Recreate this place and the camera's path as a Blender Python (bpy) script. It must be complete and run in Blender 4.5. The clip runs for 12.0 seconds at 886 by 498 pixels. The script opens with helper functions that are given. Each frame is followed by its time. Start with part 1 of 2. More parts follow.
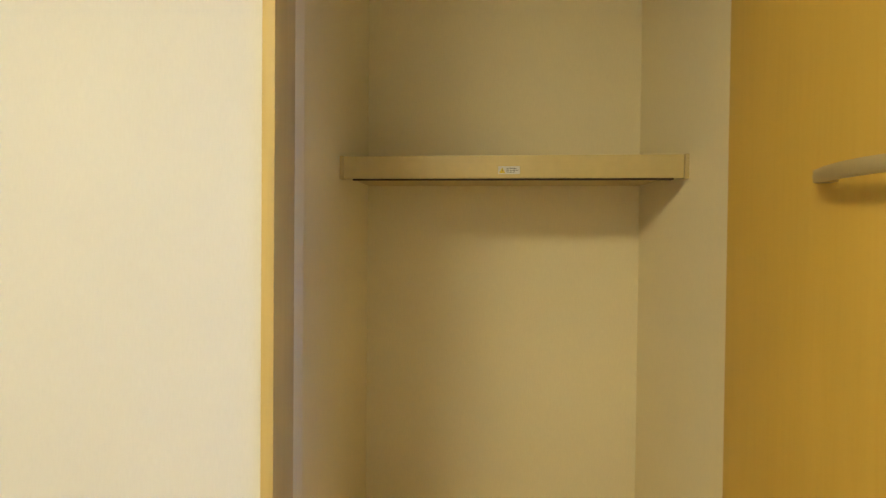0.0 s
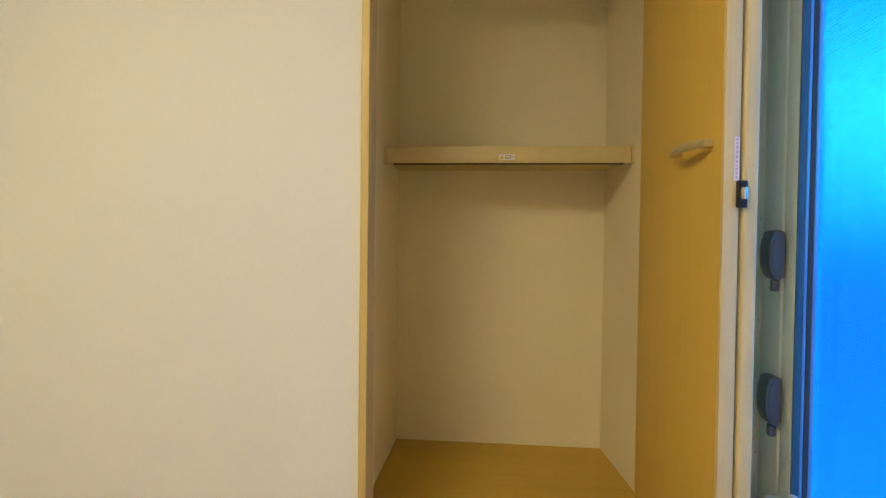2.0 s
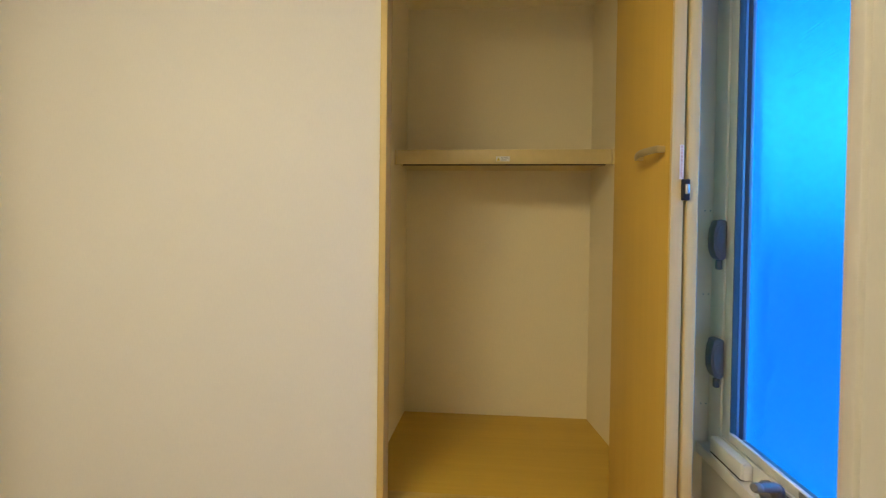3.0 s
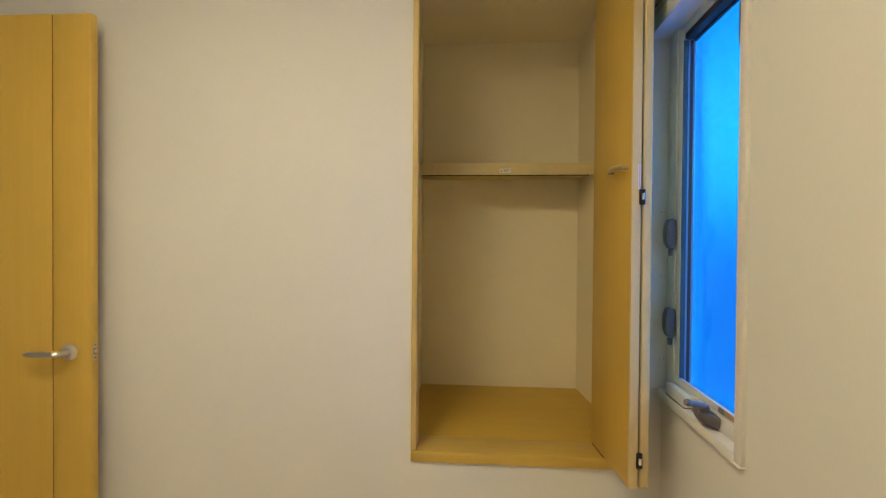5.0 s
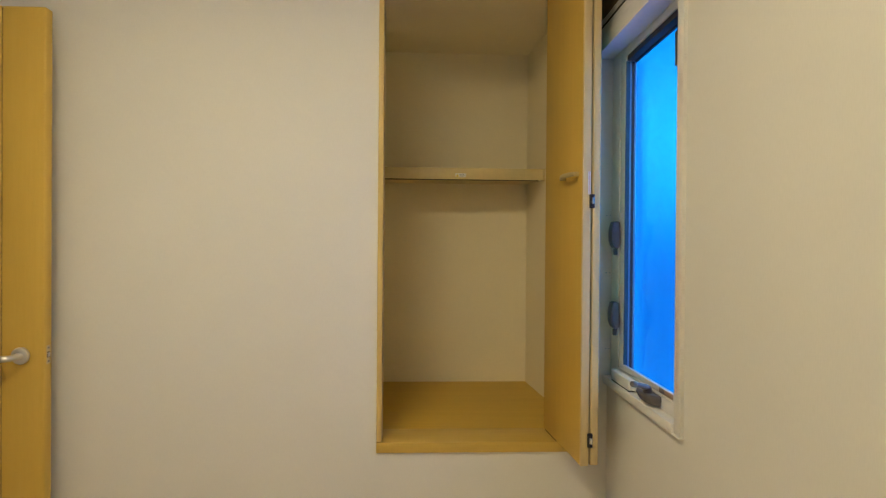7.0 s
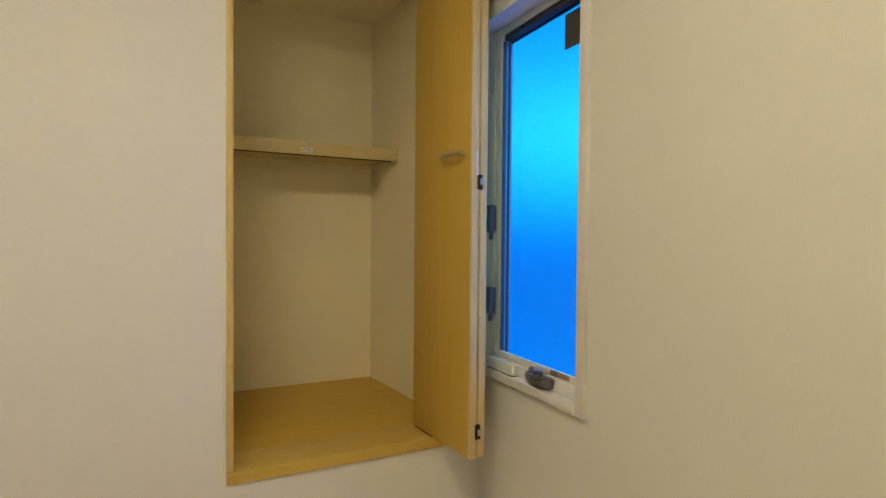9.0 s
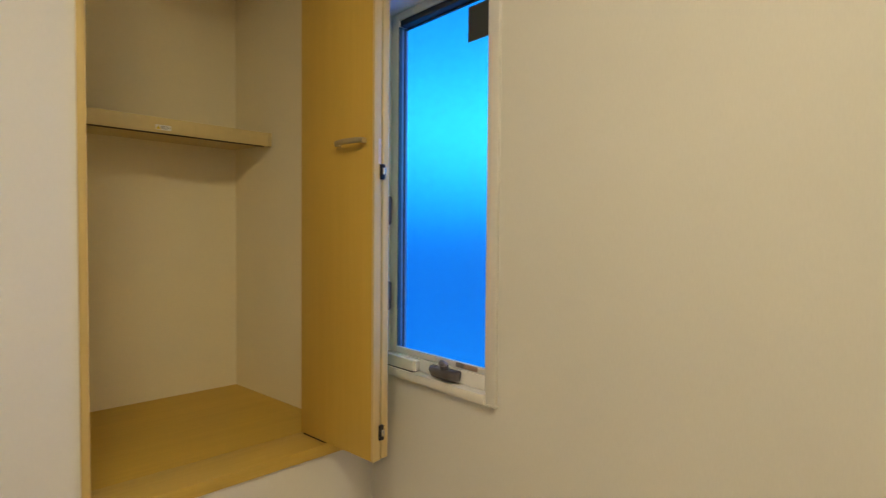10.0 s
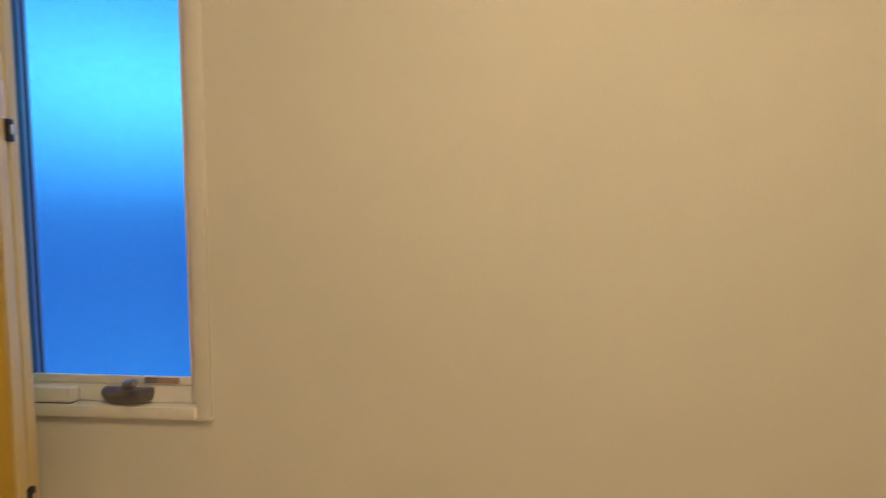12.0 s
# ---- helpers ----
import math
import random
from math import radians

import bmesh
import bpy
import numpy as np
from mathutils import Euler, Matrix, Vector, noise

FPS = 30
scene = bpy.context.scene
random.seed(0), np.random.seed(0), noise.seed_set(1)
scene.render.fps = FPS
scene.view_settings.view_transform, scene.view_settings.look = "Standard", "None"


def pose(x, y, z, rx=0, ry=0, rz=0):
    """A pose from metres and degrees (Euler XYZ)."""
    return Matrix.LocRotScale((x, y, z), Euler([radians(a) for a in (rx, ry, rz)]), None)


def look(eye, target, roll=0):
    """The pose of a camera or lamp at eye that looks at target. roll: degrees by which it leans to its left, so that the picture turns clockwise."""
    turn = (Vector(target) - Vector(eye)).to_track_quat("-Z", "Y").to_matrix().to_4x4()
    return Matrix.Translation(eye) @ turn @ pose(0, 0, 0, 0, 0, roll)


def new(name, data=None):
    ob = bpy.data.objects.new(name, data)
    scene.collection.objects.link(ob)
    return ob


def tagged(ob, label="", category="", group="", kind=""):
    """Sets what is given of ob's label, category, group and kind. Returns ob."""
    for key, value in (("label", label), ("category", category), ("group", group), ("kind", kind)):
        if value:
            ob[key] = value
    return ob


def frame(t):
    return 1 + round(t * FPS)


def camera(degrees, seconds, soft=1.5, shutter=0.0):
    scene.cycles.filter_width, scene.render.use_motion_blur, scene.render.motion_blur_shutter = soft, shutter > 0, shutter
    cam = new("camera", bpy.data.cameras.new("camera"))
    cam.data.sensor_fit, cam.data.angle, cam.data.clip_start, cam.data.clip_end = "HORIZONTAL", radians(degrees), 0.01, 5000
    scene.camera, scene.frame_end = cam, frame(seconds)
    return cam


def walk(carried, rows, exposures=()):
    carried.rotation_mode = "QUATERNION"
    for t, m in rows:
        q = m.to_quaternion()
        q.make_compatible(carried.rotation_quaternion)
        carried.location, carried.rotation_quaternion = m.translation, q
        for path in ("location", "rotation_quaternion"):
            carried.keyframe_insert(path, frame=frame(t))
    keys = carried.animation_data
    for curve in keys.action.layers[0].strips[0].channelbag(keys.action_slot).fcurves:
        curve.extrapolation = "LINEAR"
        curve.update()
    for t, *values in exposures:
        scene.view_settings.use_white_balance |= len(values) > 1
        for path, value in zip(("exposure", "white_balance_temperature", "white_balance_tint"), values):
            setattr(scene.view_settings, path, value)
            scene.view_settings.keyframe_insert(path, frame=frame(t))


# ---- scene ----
cam = camera(80.7, 12.0, 1.2, 0.4)
PATH = [
    (0, (-0.5041, -0.6211, 1.459), (-0.6989, 1.369, 1.429), 0.55),
    (0.5, (-0.4987, -0.7401, 1.429), (-0.6799, 1.251, 1.386), 0.53),
    (1, (-0.4914, -0.8522, 1.414), (-0.6741, 1.139, 1.369), 0.56),
    (1.5, (-0.5061, -0.9606, 1.387), (-0.6802, 1.032, 1.349), 0.41),
    (2, (-0.516, -1.071, 1.366), (-0.701, 0.92, 1.326), 0.7),
    (2.5, (-0.519, -1.177, 1.358), (-0.704, 0.814, 1.314), 0.7),
    (3, (-0.509, -1.288, 1.34), (-0.693, 0.703, 1.298), 0.7),
    (3.5, (-0.504, -1.396, 1.323), (-0.674, 0.596, 1.28), 0.5),
    (5.5, (-0.563, -1.735, 1.308), (-0.717, 0.259, 1.293), 0.4),
    (6, (-0.559, -1.771, 1.293), (-0.677, 0.225, 1.288), 0.4),
    (6.5, (-0.587, -1.786, 1.305), (-0.626, 0.214, 1.296), 0.4),
    (8.5, (-0.812, -1.594, 1.284), (-0.187, 0.306, 1.25), 0.6),
    (9, (-0.876, -1.521, 1.28), (-0.005, 0.279, 1.238), 0.5),
    (9.5, (-0.943, -1.442, 1.275), (0.188, 0.207, 1.223), 0.4),
    (10, (-0.995, -1.372, 1.274), (0.382, 0.077, 1.214), 0.5),
    (10.5, (-1.032, -1.299, 1.276), (0.581, -0.119, 1.199), 0.4),
    (11, (-1.048, -1.227, 1.264), (0.7539, -0.3617, 1.183), 0.3),
    (11.5, (-1.088, -1.135, 1.272), (0.8546, -0.6736, 1.155), 0.0),
    (11.8, (-1.098, -1.091, 1.278), (0.8866, -0.8703, 1.154), 0.0),
    (12, (-1.076, -1.092, 1.304), (0.9152, -0.9767, 1.139), 0.35),
]
EXPOSURES = [(0, 0.29, 6400, 6), (1.5, 0.07, 6350, 10), (2.5, -0.05, 6350, 12), (5.5, -0.20, 6300, 13), (8.5, -0.33, 6200, 12), (10.5, -0.36, 6450, 15),
             (11.5, -0.45, 7000, 19), (12, -0.55, 7700, 22)]
walk(cam, [(t, look(eye, target, roll)) for t, eye, target, roll in PATH], EXPOSURES)

# ---- world and lights ----
world = bpy.data.worlds.new("dusk")
scene.world = world
world.use_nodes = True
wn, wl = world.node_tree.nodes, world.node_tree.links
sky = wn.new("ShaderNodeTexSky")
sky.sky_type, sky.sun_disc = "NISHITA", False
sky.sun_elevation, sky.sun_rotation = radians(2), radians(200)
wn["Background"].inputs["Strength"].default_value = 0.06
wl.new(sky.outputs["Color"], wn["Background"].inputs["Color"])

LAMP_COLOUR = (1.0, 0.85, 0.515)
LAMP_STRENGTH = 31.0
SKY_GLOW = 4.0

# dusk sky light in the window's opening, just outside the pane
sky_light = bpy.data.lights.new("window_sky_light", "AREA")
sky_light.shape, sky_light.size, sky_light.size_y = "RECTANGLE", 1.04, 0.392
sky_light.energy, sky_light.color = 3.3, (0.02, 0.16, 1.0)
new("window_sky_light", sky_light).matrix_basis = look((0.0585, -0.287, 1.418), (-1.0, -0.287, 1.418), 90)


# ---- materials ----
def material(name, rough=0.5, metal=0.0, spec=0.5):
    m = bpy.data.materials.new(name)
    m.use_nodes = True
    nt = m.node_tree
    b = nt.nodes["Principled BSDF"]
    b.inputs["Roughness"].default_value = rough
    b.inputs["Metallic"].default_value = metal
    b.inputs["Specular IOR Level"].default_value = spec
    return m, nt, b


def coords(nt, scale, kind="Object"):
    tc = nt.nodes.new("ShaderNodeTexCoord")
    mp = nt.nodes.new("ShaderNodeMapping")
    mp.inputs["Scale"].default_value = scale
    nt.links.new(tc.outputs[kind], mp.inputs["Vector"])
    return mp.outputs["Vector"]


def noise_tex(nt, vec, scale, detail=4.0, rough=0.55):
    n = nt.nodes.new("ShaderNodeTexNoise")
    n.inputs["Scale"].default_value = scale
    n.inputs["Detail"].default_value = detail
    n.inputs["Roughness"].default_value = rough
    nt.links.new(vec, n.inputs["Vector"])
    return n.outputs["Fac"]


def ramp(nt, fac, *stops):
    r = nt.nodes.new("ShaderNodeValToRGB")
    e = r.color_ramp.elements
    while len(e) < len(stops):
        e.new(0.5)
    for el, (p, c) in zip(e, stops):
        el.position, el.color = p, (*c, 1)
    nt.links.new(fac, r.inputs["Fac"])
    return r.outputs["Color"]


def mix(nt, a, b, fac, how="MULTIPLY"):
    m = nt.nodes.new("ShaderNodeMix")
    m.data_type, m.blend_type = "RGBA", how
    m.inputs["Factor"].default_value = fac
    nt.links.new(a, m.inputs[6])
    nt.links.new(b, m.inputs[7])
    return m.outputs[2]


def bump(nt, b, height, strength, distance):
    n = nt.nodes.new("ShaderNodeBump")
    n.inputs["Strength"].default_value, n.inputs["Distance"].default_value = strength, distance
    nt.links.new(height, n.inputs["Height"])
    nt.links.new(n.outputs["Normal"], b.inputs["Normal"])


def wallpaper(name, colour):
    """White vinyl wallpaper with a fine vertical weave."""
    m, nt, b = material(name, 0.92, 0, 0.12)
    weave = noise_tex(nt, coords(nt, (420, 420, 60)), 1.0, 3)
    thread = noise_tex(nt, coords(nt, (150, 150, 500)), 1.0, 2)
    broad = noise_tex(nt, coords(nt, (1, 1, 1)), 2.3, 3)
    dark = tuple(c * 0.965 for c in colour)
    base = ramp(nt, broad, (0.3, dark), (0.7, colour))
    fine = ramp(nt, weave, (0.35, (0.975, 0.975, 0.972)), (0.65, (1, 1, 1)))
    nt.links.new(mix(nt, base, fine, 1.0), b.inputs["Base Color"])
    add = nt.nodes.new("ShaderNodeMath")
    nt.links.new(weave, add.inputs[0])
    nt.links.new(thread, add.inputs[1])
    bump(nt, b, add.outputs[0], 0.14, 0.0005)
    return m


def laminate(name, dark, light, scale, rough=0.42):
    """Printed wood laminate; scale stretches the grain along one axis."""
    m, nt, b = material(name, rough, 0, 0.28)
    grain = noise_tex(nt, coords(nt, scale), 1.0, 5, 0.6)
    pores = noise_tex(nt, coords(nt, tuple(6 * s for s in scale)), 1.0, 3, 0.6)
    broad = noise_tex(nt, coords(nt, tuple(0.12 * s for s in scale)), 1.0, 2)
    base = ramp(nt, grain, (0.3, dark), (0.7, light))
    fine = ramp(nt, pores, (0.33, (0.90, 0.87, 0.82)), (0.55, (1, 1, 1)))
    wide = ramp(nt, broad, (0.3, (0.93, 0.92, 0.90)), (0.7, (1, 1, 1)))
    nt.links.new(mix(nt, mix(nt, base, fine, 0.25), wide, 1.0), b.inputs["Base Color"])
    bump(nt, b, pores, 0.12, 0.0004)
    return m


def plain(name, colour, rough=0.5, metal=0.0, spec=0.5, vary=0.06, scale=40):
    m, nt, b = material(name, rough, metal, spec)
    n = noise_tex(nt, coords(nt, (1, 1, 1)), scale, 4)
    nt.links.new(ramp(nt, n, (0.3, tuple(c * (1 - vary) for c in colour)), (0.7, colour)), b.inputs["Base Color"])
    bump(nt, b, n, 0.08, 0.0006)
    return m


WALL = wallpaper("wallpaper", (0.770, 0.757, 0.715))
# closet paper is made yellower and lighter: warm bounced light put into its colour
CLOSET_WALL_BOUNCE = wallpaper("closet_wallpaper_bounce", (0.92, 0.835, 0.59))
CEIL = plain("ceiling_paper", (0.86, 0.85, 0.83), 0.85)
DOOR_WOOD = laminate("door_laminate", (0.64, 0.425, 0.080), (0.67, 0.45, 0.090), (38, 38, 1.6))
EDGE_WOOD = laminate("edge_laminate", (0.68, 0.53, 0.25), (0.73, 0.58, 0.29), (60, 60, 2.2))
JAMB_WOOD = laminate("jamb_laminate", (0.63, 0.465, 0.165), (0.68, 0.51, 0.195), (60, 60, 2.2))
SILL_WOOD = laminate("sill_laminate", (0.59, 0.405, 0.085), (0.64, 0.445, 0.105), (1.8, 60, 60))
BOARD_WOOD = laminate("board_laminate", (0.59, 0.385, 0.05), (0.64, 0.425, 0.062), (2.0, 45, 45), 0.38)
FLOOR_WOOD = laminate("floor_laminate", (0.66, 0.52, 0.34), (0.74, 0.60, 0.41), (2, 30, 30), 0.35)
SHELF = plain("shelf_cream", (0.70, 0.57, 0.27), 0.45)
WHITE = plain("window_white", (0.78, 0.77, 0.75), 0.38, vary=0.03)
CASING = plain("casing_white", (0.79, 0.77, 0.73), 0.5, vary=0.04)
# lightened copy of the crank's grey: light on the knob put into colour
KNOB_LIT = plain("knob_grey_lit", (0.21, 0.195, 0.19), 0.42, 0.0, vary=0.08, scale=60)
GREY = plain("lock_grey", (0.13, 0.12, 0.125), 0.36, 0.0, vary=0.12, scale=60)
BLACK = plain("black_plastic", (0.012, 0.012, 0.014), 0.4)
GASKET = plain("gasket", (0.035, 0.034, 0.037), 0.5)
TEAL = plain("glazing_seal", (0.032, 0.085, 0.12), 0.4)
# spacer metal: the window's blue reflection is put into its base colour
SPACER_BLUE_SHEEN = plain("spacer", (0.20, 0.36, 0.48), 0.28, 0.6)
STEEL = plain("pin_steel", (0.75, 0.76, 0.78), 0.25, 1.0)
NICKEL = plain("satin_champagne", (0.55, 0.455, 0.24), 0.45, 0.55)
LEVER = plain("lever_satin", (0.66, 0.64, 0.60), 0.36, 0.9)
STICKER = plain("sticker_white", (0.80, 0.79, 0.77), 0.5)
INK = plain("ink_grey", (0.16, 0.15, 0.15), 0.6)
PINK_INK = plain("ink_pink", (0.62, 0.42, 0.40), 0.6)
YELLOW = plain("warning_yellow", (0.80, 0.60, 0.02), 0.5)
TAG = plain("tag_grey", (0.20, 0.185, 0.18), 0.45)
LATCH = plain("latch_satin", (0.58, 0.47, 0.27), 0.42, 0.6)
TAG_BROWN = plain("tag_brown", (0.42, 0.30, 0.24), 0.45)
PLATE = plain("plate_olive", (0.055, 0.060, 0.052), 0.5)
BLIND_BROWN = plain("blind_brown", (0.16, 0.095, 0.04), 0.7, vary=0.15)
GROOVE_BROWN = plain("groove_brown", (0.17, 0.10, 0.025), 0.7)
CRACK = plain("joint_dark", (0.03, 0.018, 0.01), 0.8)


def glass_material():
    m, nt, b = material("frosted_glass", 0.14)
    b.inputs["Base Color"].default_value = (0.012, 0.33, 0.31, 1)
    b.inputs["Transmission Weight"].default_value = 1.0
    b.inputs["IOR"].default_value = 1.22
    ripple = noise_tex(nt, coords(nt, (1, 16, 300)), 1.0, 2)
    bump(nt, b, ripple, 0.4, 0.003)
    scatter = nt.nodes.new("ShaderNodeBsdfTranslucent")
    scatter.inputs["Color"].default_value = (0.03, 0.24, 0.36, 1)
    both = nt.nodes.new("ShaderNodeMixShader")
    both.inputs["Fac"].default_value = 0.20
    nt.links.new(b.outputs[0], both.inputs[1])
    nt.links.new(scatter.outputs[0], both.inputs[2])
    nt.links.new(both.outputs[0], nt.nodes["Material Output"].inputs["Surface"])
    return m


GLASS = glass_material()


def glow_material():
    """Dusk sky over darker neighbouring ground, by height; dimmer towards the north."""
    m = bpy.data.materials.new("dusk_backdrop")
    m.use_nodes = True
    nt = m.node_tree
    nt.nodes.remove(nt.nodes["Principled BSDF"])
    em = nt.nodes.new("ShaderNodeEmission")
    em.inputs["Strength"].default_value = SKY_GLOW
    geo = nt.nodes.new("ShaderNodeNewGeometry")
    sep = nt.nodes.new("ShaderNodeSeparateXYZ")
    nt.links.new(geo.outputs["Position"], sep.inputs[0])
    mr = nt.nodes.new("ShaderNodeMapRange")
    mr.inputs["From Min"].default_value, mr.inputs["From Max"].default_value = -4.0, 6.6
    nt.links.new(sep.outputs["Z"], mr.inputs["Value"])
    col = ramp(nt, mr.outputs["Result"],
               (0.0, (0.06, 0.24, 0.62)), (0.22, (0.05, 0.15, 0.36)), (0.38, (0.04, 0.045, 0.06)), (0.48, (0.05, 0.13, 0.28)),
               (0.575, (0.30, 0.60, 1.4)), (0.70, (1.6, 1.6, 2.2)), (0.80, (0.50, 0.75, 1.7)), (1.0, (0.10, 0.22, 0.95)))
    side = nt.nodes.new("ShaderNodeMapRange")
    side.inputs["From Min"].default_value, side.inputs["From Max"].default_value = 5.0, 8.3
    side.inputs["To Min"].default_value, side.inputs["To Max"].default_value = 1.0, 0.52
    nt.links.new(sep.outputs["Y"], side.inputs["Value"])
    dim = nt.nodes.new("ShaderNodeVectorMath")
    dim.operation = "SCALE"
    nt.links.new(col, dim.inputs[0])
    nt.links.new(side.outputs["Result"], dim.inputs["Scale"])
    nt.links.new(dim.outputs["Vector"], em.inputs["Color"])
    nt.links.new(em.outputs[0], nt.nodes["Material Output"].inputs["Surface"])
    return m


def lamp_material():
    m = bpy.data.materials.new("lamp_diffuser")
    m.use_nodes = True
    nt = m.node_tree
    nt.nodes.remove(nt.nodes["Principled BSDF"])
    em = nt.nodes.new("ShaderNodeEmission")
    em.inputs["Color"].default_value = (*LAMP_COLOUR, 1)
    em.inputs["Strength"].default_value = LAMP_STRENGTH
    nt.links.new(em.outputs[0], nt.nodes["Material Output"].inputs["Surface"])
    return m


# ---- mesh helpers ----
def mesh_of(bm, name, mat, smooth=False):
    me = bpy.data.meshes.new(name)
    bm.normal_update()
    bm.to_mesh(me)
    bm.free()
    me.materials.append(mat)
    if smooth:
        for p in me.polygons:
            p.use_smooth = True
        me.set_sharp_from_angle(angle=radians(40))
    return me


def part(name, bm, mat, parent=None, label="", smooth=False):
    ob = new(name, mesh_of(bm, name, mat, smooth))
    if parent:
        ob.parent = parent
    if label:
        tagged(ob, label)
    return ob


def thing(name, place=(0, 0, 0), turn=0.0):
    ob = new(name)
    ob.matrix_basis = pose(*place, 0, 0, turn)
    return ob


def box(x0, x1, y0, y1, z0, z1, bevel=0.0, segments=2, bm=None):
    own = bmesh.new()
    bmesh.ops.create_cube(own, size=1, matrix=Matrix.LocRotScale(
        ((x0 + x1) / 2, (y0 + y1) / 2, (z0 + z1) / 2), None, (abs(x1 - x0), abs(y1 - y0), abs(z1 - z0))))
    if bevel:
        bmesh.ops.bevel(own, geom=own.edges[:], offset=bevel, segments=segments, profile=0.5, affect="EDGES")
    if bm is None:
        return own
    me = bpy.data.meshes.new("join")
    own.to_mesh(me)
    own.free()
    bm.from_mesh(me)
    bpy.data.meshes.remove(me)
    return bm


def tube(points, radii, sides=14, squash=1.0, bm=None):
    """A tube through points with a radius at each; squash flattens its height."""
    bm = bm or bmesh.new()
    rings = []
    for i, p in enumerate(points):
        p = Vector(p)
        d = (Vector(points[min(i + 1, len(points) - 1)]) - Vector(points[max(i - 1, 0)])).normalized()
        side = d.cross(Vector((0, 0, 1)))
        side = side.normalized() if side.length > 1e-4 else Vector((1, 0, 0))
        up = side.cross(d).normalized()
        r = radii[i] if isinstance(radii, (list, tuple)) else radii
        rings.append([bm.verts.new(p + r * (math.cos(a) * side + squash * math.sin(a) * up))
                      for a in (2 * math.pi * k / sides for k in range(sides))])
    for a, b in zip(rings, rings[1:]):
        for k in range(sides):
            bm.faces.new((a[k], a[(k + 1) % sides], b[(k + 1) % sides], b[k]))
    bm.faces.new(rings[0][::-1])
    bm.faces.new(rings[-1])
    bmesh.ops.recalc_face_normals(bm, faces=bm.faces[:])
    return bm


def disc(centre, axis, radius, depth, sides=32, bevel=0.0):
    bm = bmesh.new()
    q = Vector((0, 0, 1)).rotation_difference(Vector(axis))
    bmesh.ops.create_cone(bm, cap_ends=True, segments=sides, radius1=radius, radius2=radius, depth=depth,
                          matrix=Matrix.LocRotScale(centre, q, None))
    if bevel:
        caps = [e for e in bm.edges if any(len(f.verts) > 4 for f in e.link_faces)]
        bmesh.ops.bevel(bm, geom=caps, offset=bevel, segments=3, profile=0.5, affect="EDGES")
    return bm


def prism(outline, axis, lo, hi, bevel=0.0):
    """A flat outline (two coordinates) pushed out along axis x or y between lo and hi."""
    bm = bmesh.new()
    put = (lambda u, v, w: (w, u, v)) if axis == "x" else (lambda u, v, w: (u, w, v))
    a = [bm.verts.new(put(u, v, lo)) for u, v in outline]
    b = [bm.verts.new(put(u, v, hi)) for u, v in outline]
    bm.faces.new(a)
    bm.faces.new(b[::-1])
    for i in range(len(a)):
        j = (i + 1) % len(a)
        bm.faces.new((a[i], b[i], b[j], a[j]))
    bmesh.ops.recalc_face_normals(bm, faces=bm.faces[:])
    if bevel:
        bmesh.ops.bevel(bm, geom=bm.edges[:], offset=bevel, segments=2, profile=0.5, affect="EDGES")
    return bm


def setting(name, bm, mat, label, category):
    return tagged(part(name, bm, mat), label, category, kind="structure")


# ---- plan: closet wall y = 0, window wall x = 0, room on the negative sides ----
ROOM_LEFT, ROOM_BACK, ROOM_TOP = -2.56, -2.45, 2.5
OPEN_L, OPEN_R, OPEN_B, OPEN_T = -0.789, -0.078, 0.602, 2.262
CLOSET_L, CLOSET_R, CLOSET_BACK, CLOSET_TOP = -0.851, -0.127, 0.790, 2.246
WALL_T = 0.13
WIN_Y0, WIN_Y1, WIN_Z0, WIN_Z1 = -0.496, -0.001, 0.8625, 1.995

wall = box(ROOM_LEFT, OPEN_L, 0, WALL_T, 0, ROOM_TOP)
box(OPEN_R, 0.0, 0, WALL_T, 0, ROOM_TOP, bm=wall)
box(OPEN_L, OPEN_R, 0, WALL_T, 0, OPEN_B, bm=wall)
box(OPEN_L, OPEN_R, 0, WALL_T, OPEN_T, ROOM_TOP, bm=wall)
setting("wall_north", wall, WALL, "off-white woven-texture wallpapered wall with closet opening", "wall")

wall = box(0, 0.12, ROOM_BACK, WIN_Y0, 0, ROOM_TOP)
box(0, 0.12, WIN_Y1, WALL_T, 0, ROOM_TOP, bm=wall)
box(0, 0.12, WIN_Y0, WIN_Y1, 0, WIN_Z0, bm=wall)
box(0, 0.12, WIN_Y0, WIN_Y1, WIN_Z1, ROOM_TOP, bm=wall)
setting("wall_east", wall, WALL, "off-white wallpapered wall round a narrow window", "wall")

DOOR_Y0, DOOR_Y1, DOOR_H = -0.87, -0.09, 2.03
wall = box(ROOM_LEFT - 0.12, ROOM_LEFT, ROOM_BACK, DOOR_Y0, 0, ROOM_TOP)
box(ROOM_LEFT - 0.12, ROOM_LEFT, DOOR_Y1, WALL_T, 0, ROOM_TOP, bm=wall)
box(ROOM_LEFT - 0.12, ROOM_LEFT, DOOR_Y0, DOOR_Y1, DOOR_H, ROOM_TOP, bm=wall)
box(ROOM_LEFT - 1.12, ROOM_LEFT - 1.0, -1.6, 0.6, 0, ROOM_TOP, bm=wall)
box(ROOM_LEFT - 1.0, ROOM_LEFT - 0.12, 0.5, 0.6, 0, ROOM_TOP, bm=wall)
box(ROOM_LEFT - 1.0, ROOM_LEFT - 0.12, -1.6, -1.5, 0, ROOM_TOP, bm=wall)
setting("wall_west", wall, WALL, "off-white wallpapered wall with an open doorway", "wall")
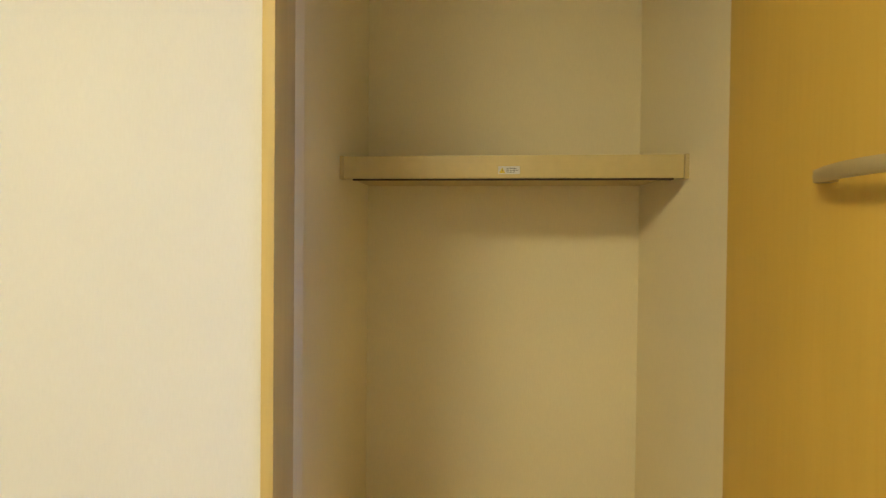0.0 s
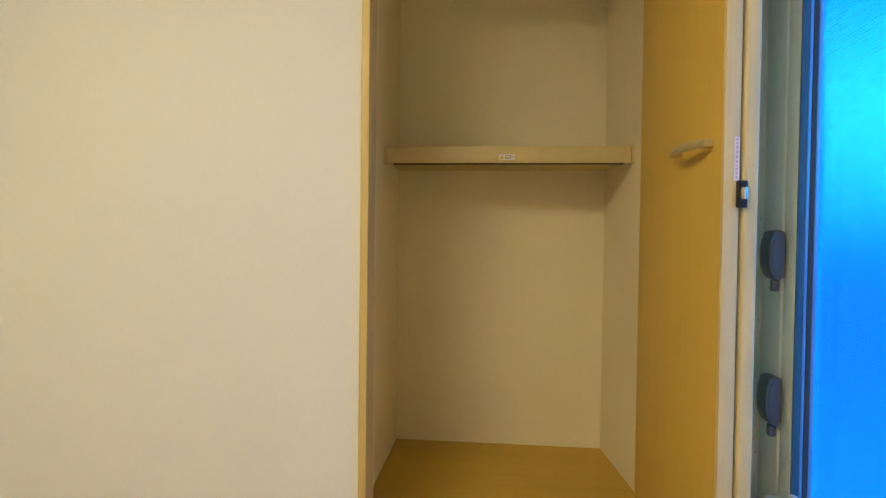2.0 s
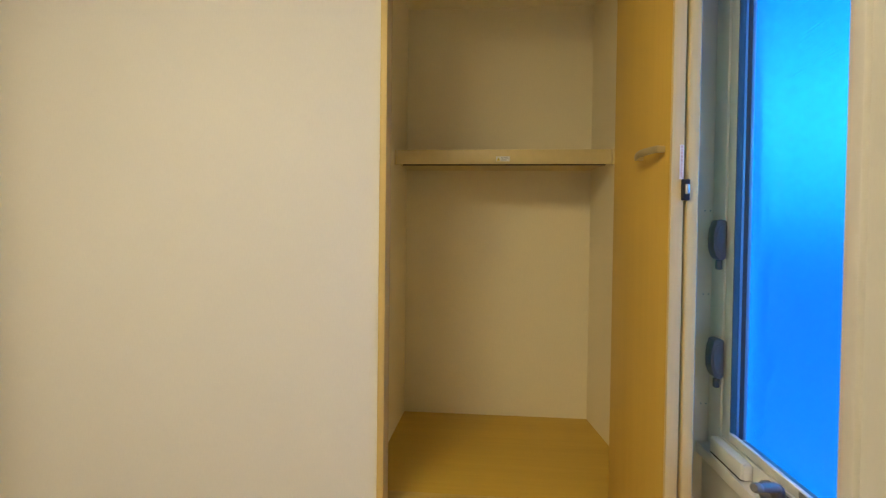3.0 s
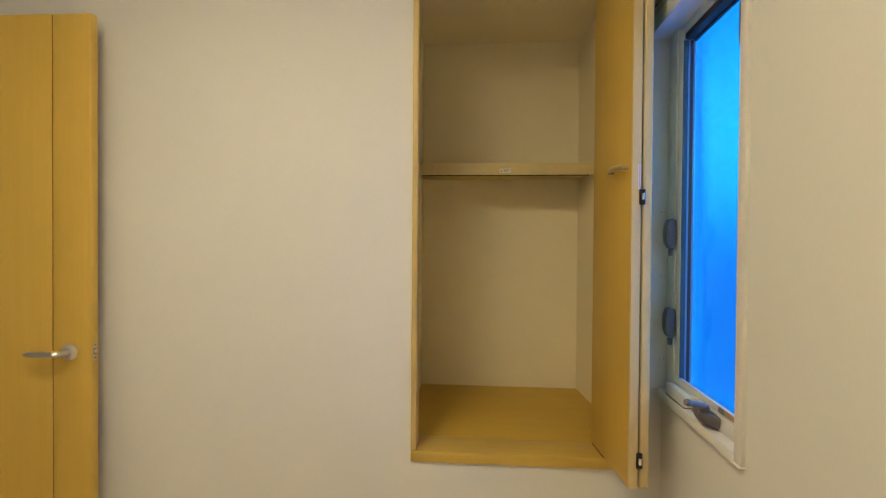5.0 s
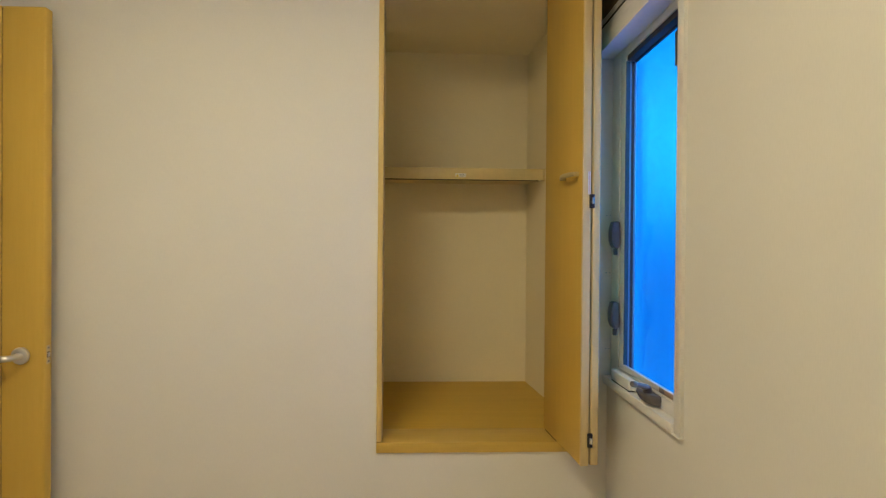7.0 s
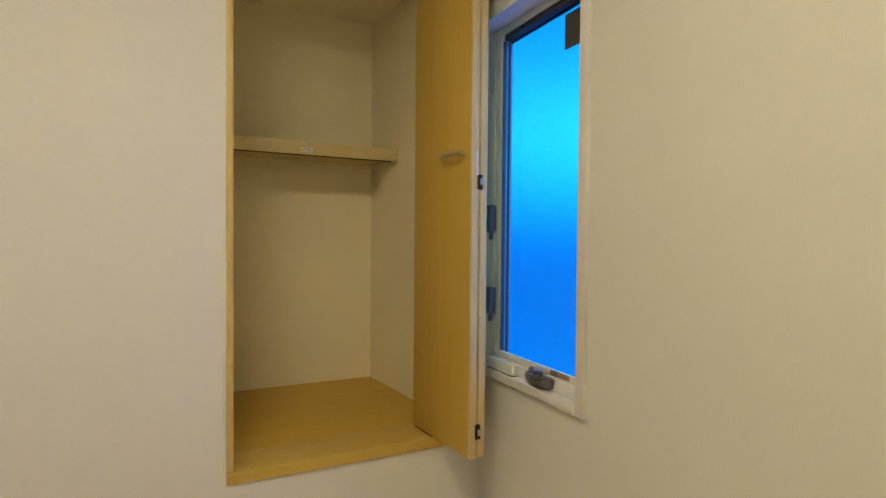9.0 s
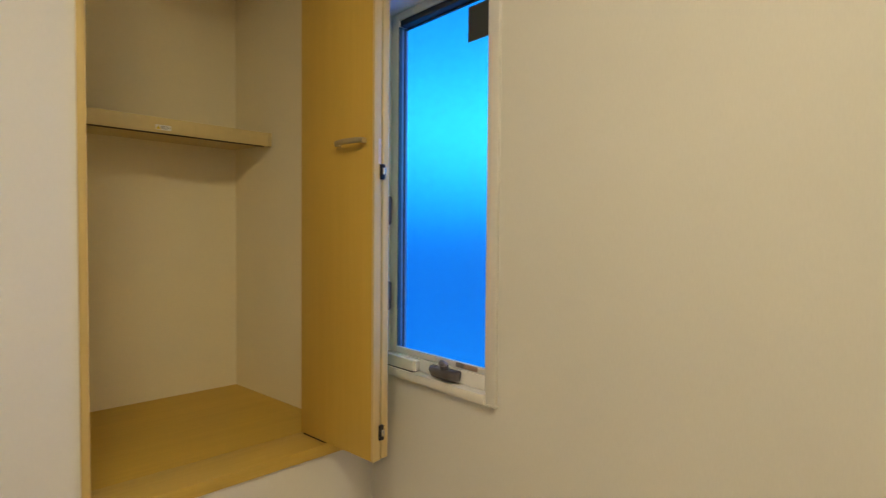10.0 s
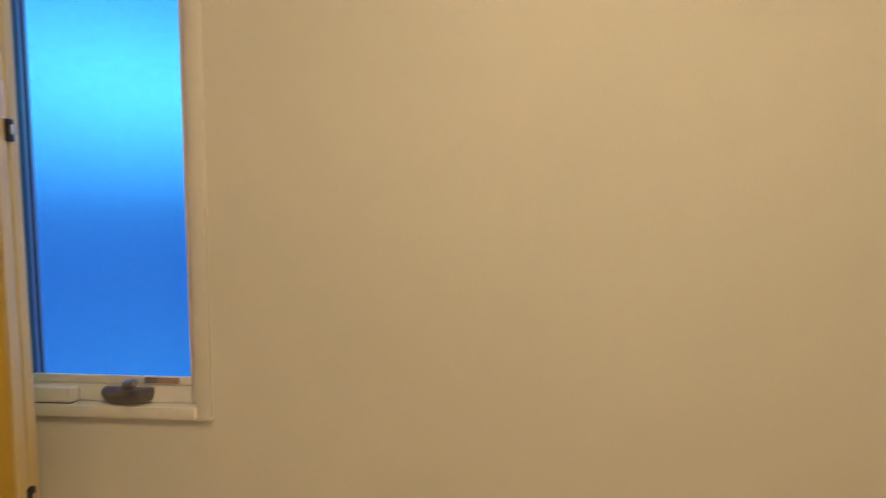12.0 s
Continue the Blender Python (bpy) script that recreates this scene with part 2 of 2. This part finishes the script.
setting("wall_south", box(ROOM_LEFT - 0.12, 0.12, ROOM_BACK - 0.12, ROOM_BACK, 0, ROOM_TOP), WALL,
        "plain off-white wallpapered wall", "wall")
setting("floor", box(ROOM_LEFT - 1.12, 0.12, ROOM_BACK - 0.12, 1.0, -0.1, 0), FLOOR_WOOD, "brown wooden laminate room floor", "floor")
setting("ceiling", box(ROOM_LEFT - 1.12, 0.12, ROOM_BACK - 0.12, 1.0, ROOM_TOP, ROOM_TOP + 0.1), CEIL, "plain off-white papered ceiling", "ceiling")

# closet recess
shell = box(CLOSET_L - 0.06, CLOSET_L, WALL_T, CLOSET_BACK + 0.06, 0, ROOM_TOP)
setting("closet_wall_west", shell, CLOSET_WALL_BOUNCE, "off-white papered side wall inside the closet", "wall")
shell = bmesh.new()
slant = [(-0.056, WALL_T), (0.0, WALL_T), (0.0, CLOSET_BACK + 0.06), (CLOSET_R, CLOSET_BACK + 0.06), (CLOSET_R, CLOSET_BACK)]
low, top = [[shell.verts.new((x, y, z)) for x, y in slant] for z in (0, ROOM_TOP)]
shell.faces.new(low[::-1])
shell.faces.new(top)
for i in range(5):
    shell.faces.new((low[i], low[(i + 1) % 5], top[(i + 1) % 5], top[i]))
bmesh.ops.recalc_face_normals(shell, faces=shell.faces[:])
setting("closet_wall_east", shell, CLOSET_WALL_BOUNCE, "off-white papered side wall inside the closet", "wall")
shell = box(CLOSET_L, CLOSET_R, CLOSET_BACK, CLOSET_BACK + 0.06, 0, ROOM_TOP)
setting("closet_wall_north", shell, CLOSET_WALL_BOUNCE, "off-white papered back wall inside the closet", "wall")
setting("closet_ceiling", box(CLOSET_L, -0.05, WALL_T, CLOSET_BACK, CLOSET_TOP, CLOSET_TOP + 0.06), CLOSET_WALL_BOUNCE,
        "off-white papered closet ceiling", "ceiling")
setting("closet_floor", box(CLOSET_L, -0.05, WALL_T + 0.0002, CLOSET_BACK, 0.596, 0.636), BOARD_WOOD,
        "raised tan wood-laminate closet floor", "floor")

# closet frame
frame_top = thing("closet_frame", (OPEN_L, 0, OPEN_B))
tagged(frame_top, "light maple laminate frame round the closet opening", "door frame", kind="structure")


def framed(name, x0, x1, y0, y1, z0, z1, mat):
    bm = box(x0 - OPEN_L, x1 - OPEN_L, y0, y1, z0 - OPEN_B, z1 - OPEN_B, 0.0015)
    return part(name, bm, mat, frame_top, "", True)


framed("jamb", OPEN_L, OPEN_L + 0.017, -0.006, 0.060, OPEN_B + 0.036, OPEN_T, JAMB_WOOD)
framed("jamb", OPEN_R - 0.008, OPEN_R, -0.006, 0.046, OPEN_B + 0.036, OPEN_T, JAMB_WOOD)
framed("sill", OPEN_L, OPEN_R, -0.008, WALL_T, OPEN_B, OPEN_B + 0.0345, SILL_WOOD)
framed("head", OPEN_L + 0.0175, OPEN_R - 0.0085, -0.006, 0.068, OPEN_T - 0.018, OPEN_T, SILL_WOOD)

framed("lining", OPEN_L - 0.0005, OPEN_L + 0.003, 0.0605, WALL_T + 0.001, OPEN_B + 0.036, OPEN_T - 0.0185, CLOSET_WALL_BOUNCE)

# ---- shelf ----
shelf = thing("closet_shelf", (CLOSET_L, 0.522, 1.597))
tagged(shelf, "cream laminate shelf with a deep front edge inside the closet", "shelf")
W = -0.098 - CLOSET_L
part("board", box(0.001, W - 0.001, 0.018, CLOSET_BACK - 0.523, 0.012, 0.047), SHELF, shelf)
part("front_edge", box(0.010, W - 0.010, 0, 0.0175, 0, 0.050, 0.0015), SHELF, shelf, "", True)
for x in (0.0005, W - 0.0085):
    part("end_cap", box(x, x + 0.009, -0.0015, 0.019, -0.001, 0.051, 0.0012), SHELF, shelf, "", True)

sticker = thing("warning_sticker", (-0.473 - 0.024, 0.5215, 1.606))
part("edge_strip", box(0.030, W - 0.030, 0.0015, 0.014, -0.0032, -0.0002), CRACK, shelf, "dark strip under the front edge")
tagged(sticker, "small white warning sticker with yellow triangle on shelf", "sticker")
part("paper", box(0, 0.047, -0.0006, 0, 0, 0.017), STICKER, sticker)
part("triangle", prism([(0.002, 0.002), (0.0155, 0.002), (0.00875, 0.0145)], "y", -0.0011, -0.0007), YELLOW, sticker, "yellow warning triangle")
part("mark", box(0.0083, 0.0093, -0.0015, -0.0012, 0.0055, 0.0105), INK, sticker, "dark exclamation mark")
for z, x1 in ((0.0115, 0.040), (0.0075, 0.044), (0.0035, 0.036)):
    x = 0.018
    while x < x1:
        w = 0.003 + 0.004 * random.random()
        part("text_bar", box(x, min(x + w, x1), -0.0011, -0.0007, z, z + 0.0016), INK, sticker)
        x += w + 0.0012

# ---- bifold closet door ----
FOLD_B, FOLD_T, LEAF_T = 0.6415, 2.236, 0.0245
bifold = thing("bifold_door", (-0.128, -0.206, FOLD_B))
tagged(bifold, "folded open tan wood-laminate bifold closet door", "closet door")
H = FOLD_T - FOLD_B
FACE_IN, FACE_OUT = Vector((-0.191, 0.120)), Vector((-0.157, -0.217))
turn_a = math.degrees(math.atan2(FACE_OUT.x - FACE_IN.x, FACE_IN.y - FACE_OUT.y))
LEAF_W = (FACE_IN - FACE_OUT).length


def leaf(label, x, y, turn, round_edge=0.0009):
    """A leaf whose own y runs inwards from the folding edge and whose x = 0 is the face away from the other leaf."""
    ob = part("leaf", box(0.0006, LEAF_T, 0.004, LEAF_W, 0, H, 0.0012), DOOR_WOOD, bifold, label, True)
    ob.matrix_basis = pose(x + 0.128, y + 0.206, 0, 0, 0, turn)
    part("edge_band", box(0, LEAF_T + 0.0006, -0.001, 0.0035 + 4 * round_edge, 0, H, round_edge, 3), EDGE_WOOD, ob, "pale maple edge band", True)
    return ob


leaf_a = leaf("tan wood-grain leaf with a pull handle", FACE_OUT.x, FACE_OUT.y, turn_a)
leaf_b = leaf("tan wood-grain leaf beside the window", -0.1265, -0.2135, 1.5, 0.005)

# dark filler added for the shade in the gap under the leaf
part("gap_shade", box(0.002, LEAF_T - 0.002, LEAF_W - 0.122, LEAF_W - 0.010, -0.0048, -0.0003), CRACK, leaf_a, "dark filler for the shade under the leaf")

for z in (1.441, 0.719, 2.13):
    hinge = part("hinge", box(-0.0078, 0.0078, -0.0045, 0.006, -0.021, 0.021, 0.002), BLACK, bifold, "black pin hinge", True)
    hinge.matrix_basis = pose(-0.001, -0.011, z - FOLD_B)
    part("pin", disc((0.0012, -0.0065, 0.001), (0, 0, 1), 0.0047, 0.019, 16, 0.001), STEEL, hinge, "bright steel pin", True)
    for dz in (-0.016, 0.016):
        part("screw", disc((0, -0.0048, dz), (0, 1, 0), 0.003, 0.0012, 12), BLACK, hinge)
part("meeting_gap", box(-0.0022, 0.0014, 0.010, 0.030, 0.001, H), CRACK, bifold, "dark gap between the leaves")

seal = part("caution_strip", box(-0.004, 0.004, -0.0006, 0, 0, 0.068), STICKER, leaf_a, "white caution strip with pink print")
seal.matrix_basis = pose(LEAF_T - 0.0045, -0.0012, 1.462 - FOLD_B)
z = 0.004
while z < 0.062:
    h = 0.002 + 0.004 * random.random()
    part("print_bar", box(-0.0018, 0.0014, -0.0011, -0.0007, z, z + h), PINK_INK, seal)
    z += h + 0.0018

# bow handle
pull = part("handle", bmesh.new(), NICKEL, leaf_a, "champagne satin bow handle", True)
bm = bmesh.new()
n = 18
rows = []
for i in range(n + 1):
    u = i / n
    y = 0.032 + 0.120 * u
    bow = math.sin(math.pi * (0.10 + 0.80 * u))
    x_out = -0.011 - 0.017 * bow
    half_z = 0.0066 + 0.0010 * bow
    th = 0.0050
    rows.append([bm.verts.new((x, y, z)) for x, z in
                 ((x_out, -half_z * 0.7), (x_out - 0.001, 0), (x_out, half_z * 0.7), (x_out + 0.0018, half_z), (x_out + th, half_z),
                  (x_out + th, -half_z), (x_out + 0.0018, -half_z))])
for a, b in zip(rows, rows[1:]):
    for k in range(7):
        bm.faces.new((a[k], a[(k + 1) % 7], b[(k + 1) % 7], b[k]))
bm.faces.new(rows[0][::-1])
bm.faces.new(rows[-1])
for y in (0.037, 0.147):
    box(-0.0165, 0.002, y - 0.006, y + 0.006, -0.0066, 0.0066, 0.0012, bm=bm)
bmesh.ops.recalc_face_normals(bm, faces=bm.faces[:])
pull.data = mesh_of(bm, "handle", NICKEL, True)
pull.matrix_basis = pose(0, 0, 1.527 - FOLD_B)

# ---- room door ----
DOOR_R, DOOR_W, DOOR_T, DOOR_TOP = -1.808, 0.745, 0.034, 2.034
FACE_Y = -0.107
door = thing("door", (DOOR_R, FACE_Y, 0))
tagged(door, "tan wood-laminate room door standing open against the wall", "door")
GROOVE = -0.132
part("panel", box(-DOOR_W, GROOVE - 0.0007, 0, DOOR_T, 0, DOOR_TOP, 0.0012), DOOR_WOOD, door, "wide wood-grain door panel", True)
part("lock_stile", box(GROOVE + 0.0007, 0, 0, DOOR_T, 0, DOOR_TOP, 0.0055, 4), DOOR_WOOD, door, "wood-grain stile with rounded edge", True)
part("groove", box(GROOVE - 0.004, GROOVE + 0.004, 0.0018, DOOR_T - 0.003, 0.002, DOOR_TOP - 0.004), GROOVE_BROWN, door, "dark vertical groove")
lever = part("lever_handle", disc((0, -0.005, 0), (0, 1, 0), 0.0265, 0.0100, 40, 0.003), LEVER, door, "satin metal lever on a round rose", True)
lever.matrix_basis = pose(-0.069, 0, 0.953)
part("neck", tube([(0, -0.008, 0), (0, -0.03, 0), (-0.001, -0.042, 0), (-0.006, -0.050, 0), (-0.014, -0.0535, 0)], [0.0105, 0.0095, 0.0095, 0.0098, 0.0100]), LEVER, lever, "", True)
grip = [(-0.010 - 0.0106 * i, -0.0535 + 0.0035 * math.sin(math.pi * i / 10), -0.0005 * i * 0.3) for i in range(11)]
part("grip", tube(grip, [0.0102, 0.0112, 0.0116, 0.0117, 0.0116, 0.0115, 0.0112, 0.0107, 0.0098, 0.0080, 0.0040], 18, 0.88), LEVER, lever, "", True)
latch = part("latch_plate", box(-0.0006, 0.0004, 0.009, 0.025, -0.029, 0.029, 0.0004), LATCH, door, "satin metal latch plate", True)
latch.matrix_basis = pose(0, 0, 0.953)
part("bolt", box(0.0003, 0.0042, 0.0125, 0.0210, -0.0065, 0.0065, 0.0015), LEVER, latch, "", True)
part("bolt_hole", box(0.0002, 0.0009, 0.0112, 0.0222, -0.0090, 0.0090), CRACK, latch)
for dz in (-0.021, 0.021):
    part("screw", disc((0.0006, 0.017, dz), (1, 0, 0), 0.0032, 0.0012, 14), TAG, latch)

# ---- window ----
CX, FX, GX = -0.010, 0.010, 0.050
win = thing("window_1", (0, WIN_Y0, WIN_Z0))
tagged(win, "narrow white casement window with frosted blue-lit glass", "window", kind="structure")


def wpart(name, x0, x1, y0, y1, z0, z1, mat, bevel=0.0012, label="", parent=None, smooth=True):
    return part(name, box(x0, x1, y0 - WIN_Y0, y1 - WIN_Y0, z0 - WIN_Z0, z1 - WIN_Z0, bevel), mat, parent or win, label, smooth)


HEAD_Z, OUT_Y = 1.945, WIN_Y0 - 0.032
wpart("casing", CX, 0.002, OUT_Y, WIN_Y0, WIN_Z0 - 0.0215, 2.026, CASING, 0.002)
wpart("window_sill", CX - 0.006, GX - 0.001, WIN_Y0 + 0.0004, -0.001, WIN_Z0 - 0.0245, WIN_Z0 + 0.002, CASING, 0.0022)
wpart("sill_horn", CX - 0.006, 0.0015, OUT_Y - 0.003, WIN_Y0 - 0.0002, WIN_Z0 - 0.0250, WIN_Z0 - 0.022, CASING, 0.0008)
wpart("head_casing", -0.054, FX - 0.0004, WIN_Y0 + 0.0006, -0.005, HEAD_Z, WIN_Z1 - 0.0035, CASING, 0.0015)
wpart("head_trim", -0.047, -0.0006, WIN_Y0 - 0.004, -0.005, WIN_Z1 - 0.003, 2.0275, CASING, 0.0012)
wpart("reveal", 0.0024, 0.05, WIN_Y0 - 0.004, WIN_Y0 + 0.002, WIN_Z0 + 0.003, HEAD_Z - 0.0005, WHITE)
wpart("reveal", -0.052, GX - 0.001, -0.0045, -0.0005, WIN_Z0 + 0.003, WIN_Z1, WHITE)
wpart("window_frame", FX, GX - 0.0005, -0.0690, -0.0050, WIN_Z0 + 0.003, WIN_Z1 - 0.0035, WHITE)
wpart("window_frame", FX, GX - 0.0004, WIN_Y0 + 0.0025, WIN_Y0 + 0.021, WIN_Z0 + 0.003, WIN_Z1 - 0.0035, WHITE)
wpart("window_frame", FX + 0.0004, GX - 0.0005, WIN_Y0 + 0.0215, -0.0695, 1.9455, WIN_Z1 - 0.0035, WHITE)
wpart("window_frame", FX + 0.0004, GX - 0.0005, WIN_Y0 + 0.0215, -0.0695, WIN_Z0 + 0.003, 0.9035, WHITE)
GY0, GY1, GZ0, GZ1 = WIN_Y0 + 0.023, -0.105, 0.9235, 1.922
sash = wpart("sash", FX + 0.004, GX - 0.0004, GY1, -0.0700, 0.905, 1.9450, WHITE, 0.0012, "white sash stile")
wpart("rail", FX + 0.0030, FX + 0.0085, GY0 - 0.001, GY1 - 0.0003, 0.9055, GZ0, WHITE, 0.0010, "", sash)
wpart("rail", FX + 0.0044, GX - 0.0004, GY0 - 0.001, GY1 - 0.0003, GZ1, 1.9450, WHITE, 0.0012, "", sash)
wpart("rail_lip", FX + 0.0086, FX + 0.0115, GY0, GY1 - 0.004, 0.9055, GZ0 - 0.0008, WHITE, 0.0004, "", sash)
wpart("glazing_bead", FX + 0.0117, GX - 0.0006, GY0, GY1 - 0.004, 0.9042, GZ0 - 0.0155, TEAL, 0.0006, "dark bottom glazing bead")
wpart("stile_gasket", 0.036, GX - 0.0004, WIN_Y0 + 0.0214, GY0 + 0.0012, GZ0 - 0.0145, GZ1 - 0.0235, GASKET, 0.0004, "black rubber gasket")
STRIPS = ((0.0145, 0.0270, TEAL, "dark blue-grey glazing seal"), (0.0275, 0.0325, SPACER_BLUE_SHEEN, "metal glazing spacer with blue sheen in its colour"),
          (0.0330, 0.0415, GASKET, "black rubber gasket"), (0.042, 0.0485, SPACER_BLUE_SHEEN, "metal glazing spacer with blue sheen in its colour"))
for x0, x1, mat, label in STRIPS:
    wpart("glazing_strip", x0, x1, GY1 - 0.0035, GY1 - 0.0003, GZ0 - 0.0145, GZ1 - 0.0190, mat, 0.0005, label)
wpart("gasket", 0.018, GX - 0.0005, GY0, GY1 - 0.004, GZ1 - 0.018, GZ1 - 0.0005, GASKET, 0.0006, "dark grey head gasket")
wpart("gasket", 0.042, GX - 0.0003, GY0, GY1 - 0.004, GZ1 - 0.0225, GZ1 - 0.0185, GASKET, 0.0006, "black rubber gasket")
pane = wpart("pane", GX, GX + 0.006, GY0 - 0.006, GY1 + 0.006, GZ0 - 0.022, GZ1 + 0.002, GLASS, 0, "frosted rippled glass", None, False)
pane.visible_shadow = False

# casement locks on the frame
LOCK_SIDE = [(0.003, 0.042), (-0.002, 0.0455), (-0.011, 0.0455), (-0.0185, 0.042), (-0.0190, 0.034), (-0.0225, 0.026), (-0.0245, 0.004),
             (-0.0235, -0.020), (-0.018, -0.035), (-0.013, -0.042), (-0.001, -0.046), (0.001, -0.040), (0.0045, -0.040), (0.0045, 0.040)]
for z in (1.343, 1.078):
    lock = part("lock_handle", prism(LOCK_SIDE, "y", -0.010, 0.0255, 0.0035), GREY, win, "grey casement lock lever", True)
    lock.matrix_basis = pose(0.0052, -0.074 - WIN_Y0, z - WIN_Z0)
    part("stem", box(-0.013, -0.001, -0.004, 0.010, -0.066, -0.044, 0.0035, 3), GREY, lock, "", True)
    part("cover", prism([(0.72 * x - 0.002, 0.72 * h) for x, h in LOCK_SIDE], "y", -0.0122, -0.0098, 0.0008), GREY, lock, "", True)
for z in (1.215, 1.412, 0.955):
    for x in (0.004, 0.016):
        part("screw", disc((x - 0.012, -0.0046 - WIN_Y0, z - WIN_Z0), (0, 1, 0), 0.0016, 0.0012, 10), SPACER_BLUE_SHEEN, win)

# opener: white gear box and grey crank
opener = part("opener_box", box(-0.011, FX - 0.0002, -0.214, -0.066, 0.8665, 0.9015, 0.004, 3), WHITE, win, "white opener gear box", True)
opener.matrix_basis = pose(0, -WIN_Y0, -WIN_Z0)
part("end_cap", box(-0.009, FX - 0.0004, -0.2205, -0.2143, 0.8685, 0.8995, 0.0025, 2), WHITE, opener, "", True)
part("base_line", box(-0.0102, FX - 0.001, -0.212, -0.068, 0.8648, 0.8663), CRACK, opener, "dark joint under the gear box")
BODY = [(0.009, 0.072), (-0.010, 0.069), (-0.021, 0.058), (-0.025, 0.034), (-0.025, 0.002), (-0.019, -0.022), (-0.006, -0.039), (0.009, -0.043)]
bm = bmesh.new()
low, mid, top = [[bm.verts.new((x * fx + sx, y * fy, z)) for x, y in BODY]
                 for z, fx, fy, sx in ((-0.018, 0.74, 0.90, 0.002), (0.000, 1.0, 1.0, 0.0), (0.011, 0.90, 0.97, 0.0010))]
bm.faces.new(low[::-1])
bm.faces.new(top)
for lo, hi in ((low, mid), (mid, top)):
    for i in range(8):
        bm.faces.new((lo[i], lo[(i + 1) % 8], hi[(i + 1) % 8], hi[i]))
bmesh.ops.recalc_face_normals(bm, faces=bm.faces[:])
bmesh.ops.bevel(bm, geom=bm.edges[:], offset=0.0028, segments=2, profile=0.5, affect="EDGES")
crank = part("crank", bm, GREY, win, "grey folding crank handle", True)
crank.matrix_basis = pose(0, -0.350 - WIN_Y0, 0.890 - WIN_Z0)
part("hub", disc((-0.011, 0.004, 0.016), (-0.25, -0.15, 1), 0.0125, 0.020, 24, 0.004), GREY, crank, "", True)
part("arm", tube([(-0.006, 0.012, 0.022), (-0.018, 0.0, 0.027), (-0.036, -0.016, 0.034), (-0.056, -0.036, 0.042), (-0.068, -0.046, 0.046)],
                 [0.0085, 0.0108, 0.0098, 0.0082, 0.0074], 18, 0.8), GREY, crank, "", True)
part("knob", tube([(-0.064, -0.043, 0.0445), (-0.068, -0.0465, 0.0465), (-0.075, -0.053, 0.0495), (-0.079, -0.0565, 0.051)],
                  [0.0080, 0.0088, 0.0086, 0.0056], 20, 0.95), KNOB_LIT, crank, "grey knob with a lit tone in its colour", True)
part("socket", disc((-0.008, 0.047, 0.0100), (0, 0, 1), 0.008, 0.006, 20, 0.002), GREY, crank, "", True)
wpart("tag", FX + 0.0016, FX + 0.0029, -0.398, -0.368, 0.9085, 0.9215, TAG, 0.0004, "small grey printed tag")
wpart("tag", FX + 0.0016, FX + 0.0029, -0.448, -0.3985, 0.9085, 0.9215, TAG_BROWN, 0.0004, "small brown printed tag")

plate = thing("glass_plate", (GX - 0.0004, -0.368, 1.797))
tagged(plate, "dark olive plate stuck in the window pane corner", "plate")
part("face", box(-0.003, 0, -0.1005, 0, 0, 0.095, 0.0006), PLATE, plate)

# roller blind above the window
blind = thing("roller_blind", (-0.002, WIN_Y0 - 0.024, 2.0285))
tagged(blind, "rolled-up brown roller blind with a white bottom bar", "roller blind")
BL = 0.505
part("bottom_bar", box(-0.040, -0.012, 0, BL, 0.016, 0.034, 0.002), WHITE, blind, "white bottom bar", True)
part("lip", box(-0.038, -0.014, 0.001, BL - 0.001, 0.008, 0.0155, 0.001), BLACK, blind, "black slot")
part("seat", box(-0.036, -0.001, 0, BL, 0.0, 0.0075, 0.001), WHITE, blind)
part("fabric_roll", disc((-0.034, BL / 2, 0.066), (0, 1, 0), 0.031, BL, 36), BLIND_BROWN, blind, "brown rolled fabric", True)
part("bracket", box(-0.060, 0.0015, -0.004, -0.0005, 0.030, 0.10, 0.001), WHITE, blind)
part("bracket", box(-0.060, 0.0015, BL + 0.0005, BL + 0.004, 0.030, 0.10, 0.001), WHITE, blind)

# ---- ceiling light ----
LX, LY = -1.15, -1.33
light = thing("ceiling_light", (LX, LY, ROOM_TOP))
tagged(light, "round white ceiling light with a warm glowing diffuser", "ceiling light")
part("mount", disc((0, 0, -0.011), (0, 0, 1), 0.29, 0.022, 48), WHITE, light, "white mounting plate")
bm = bmesh.new()
RIM = [(0.296, -0.002), (0.296, -0.050), (0.303, -0.056), (0.318, -0.052), (0.325, -0.042), (0.325, -0.002)]
rings = [[bm.verts.new((r * math.cos(a), r * math.sin(a), z)) for r, z in RIM] for a in (2 * math.pi * k / 64 for k in range(64))]
for i in range(64):
    for j in range(6):
        bm.faces.new((rings[i][j], rings[(i + 1) % 64][j], rings[(i + 1) % 64][(j + 1) % 6], rings[i][(j + 1) % 6]))
bmesh.ops.recalc_face_normals(bm, faces=bm.faces[:])
part("rim", bm, WHITE, light, "white rim", True)
part("diffuser", disc((0, 0, -0.036), (0, 0, 1), 0.2945, 0.022, 48, 0.006), lamp_material(), light, "warm glowing diffuser", True)

# ---- dusk outside the window ----
bm = bmesh.new()
R, SEG = 9.0, 40
ring = []
for i in range(SEG + 1):
    a = radians(-100 + 200 * i / SEG)
    x, y = 0.3 + R * math.cos(a), -0.3 + R * math.sin(a)
    ring.append((bm.verts.new((x, y, -4.0)), bm.verts.new((x, y, 9.0))))
for a, b in zip(ring, ring[1:]):
    bm.faces.new((a[0], b[0], b[1], a[1]))
setting("backdrop", bm, glow_material(), "blurred blue dusk sky and dark ground outside", "backdrop")
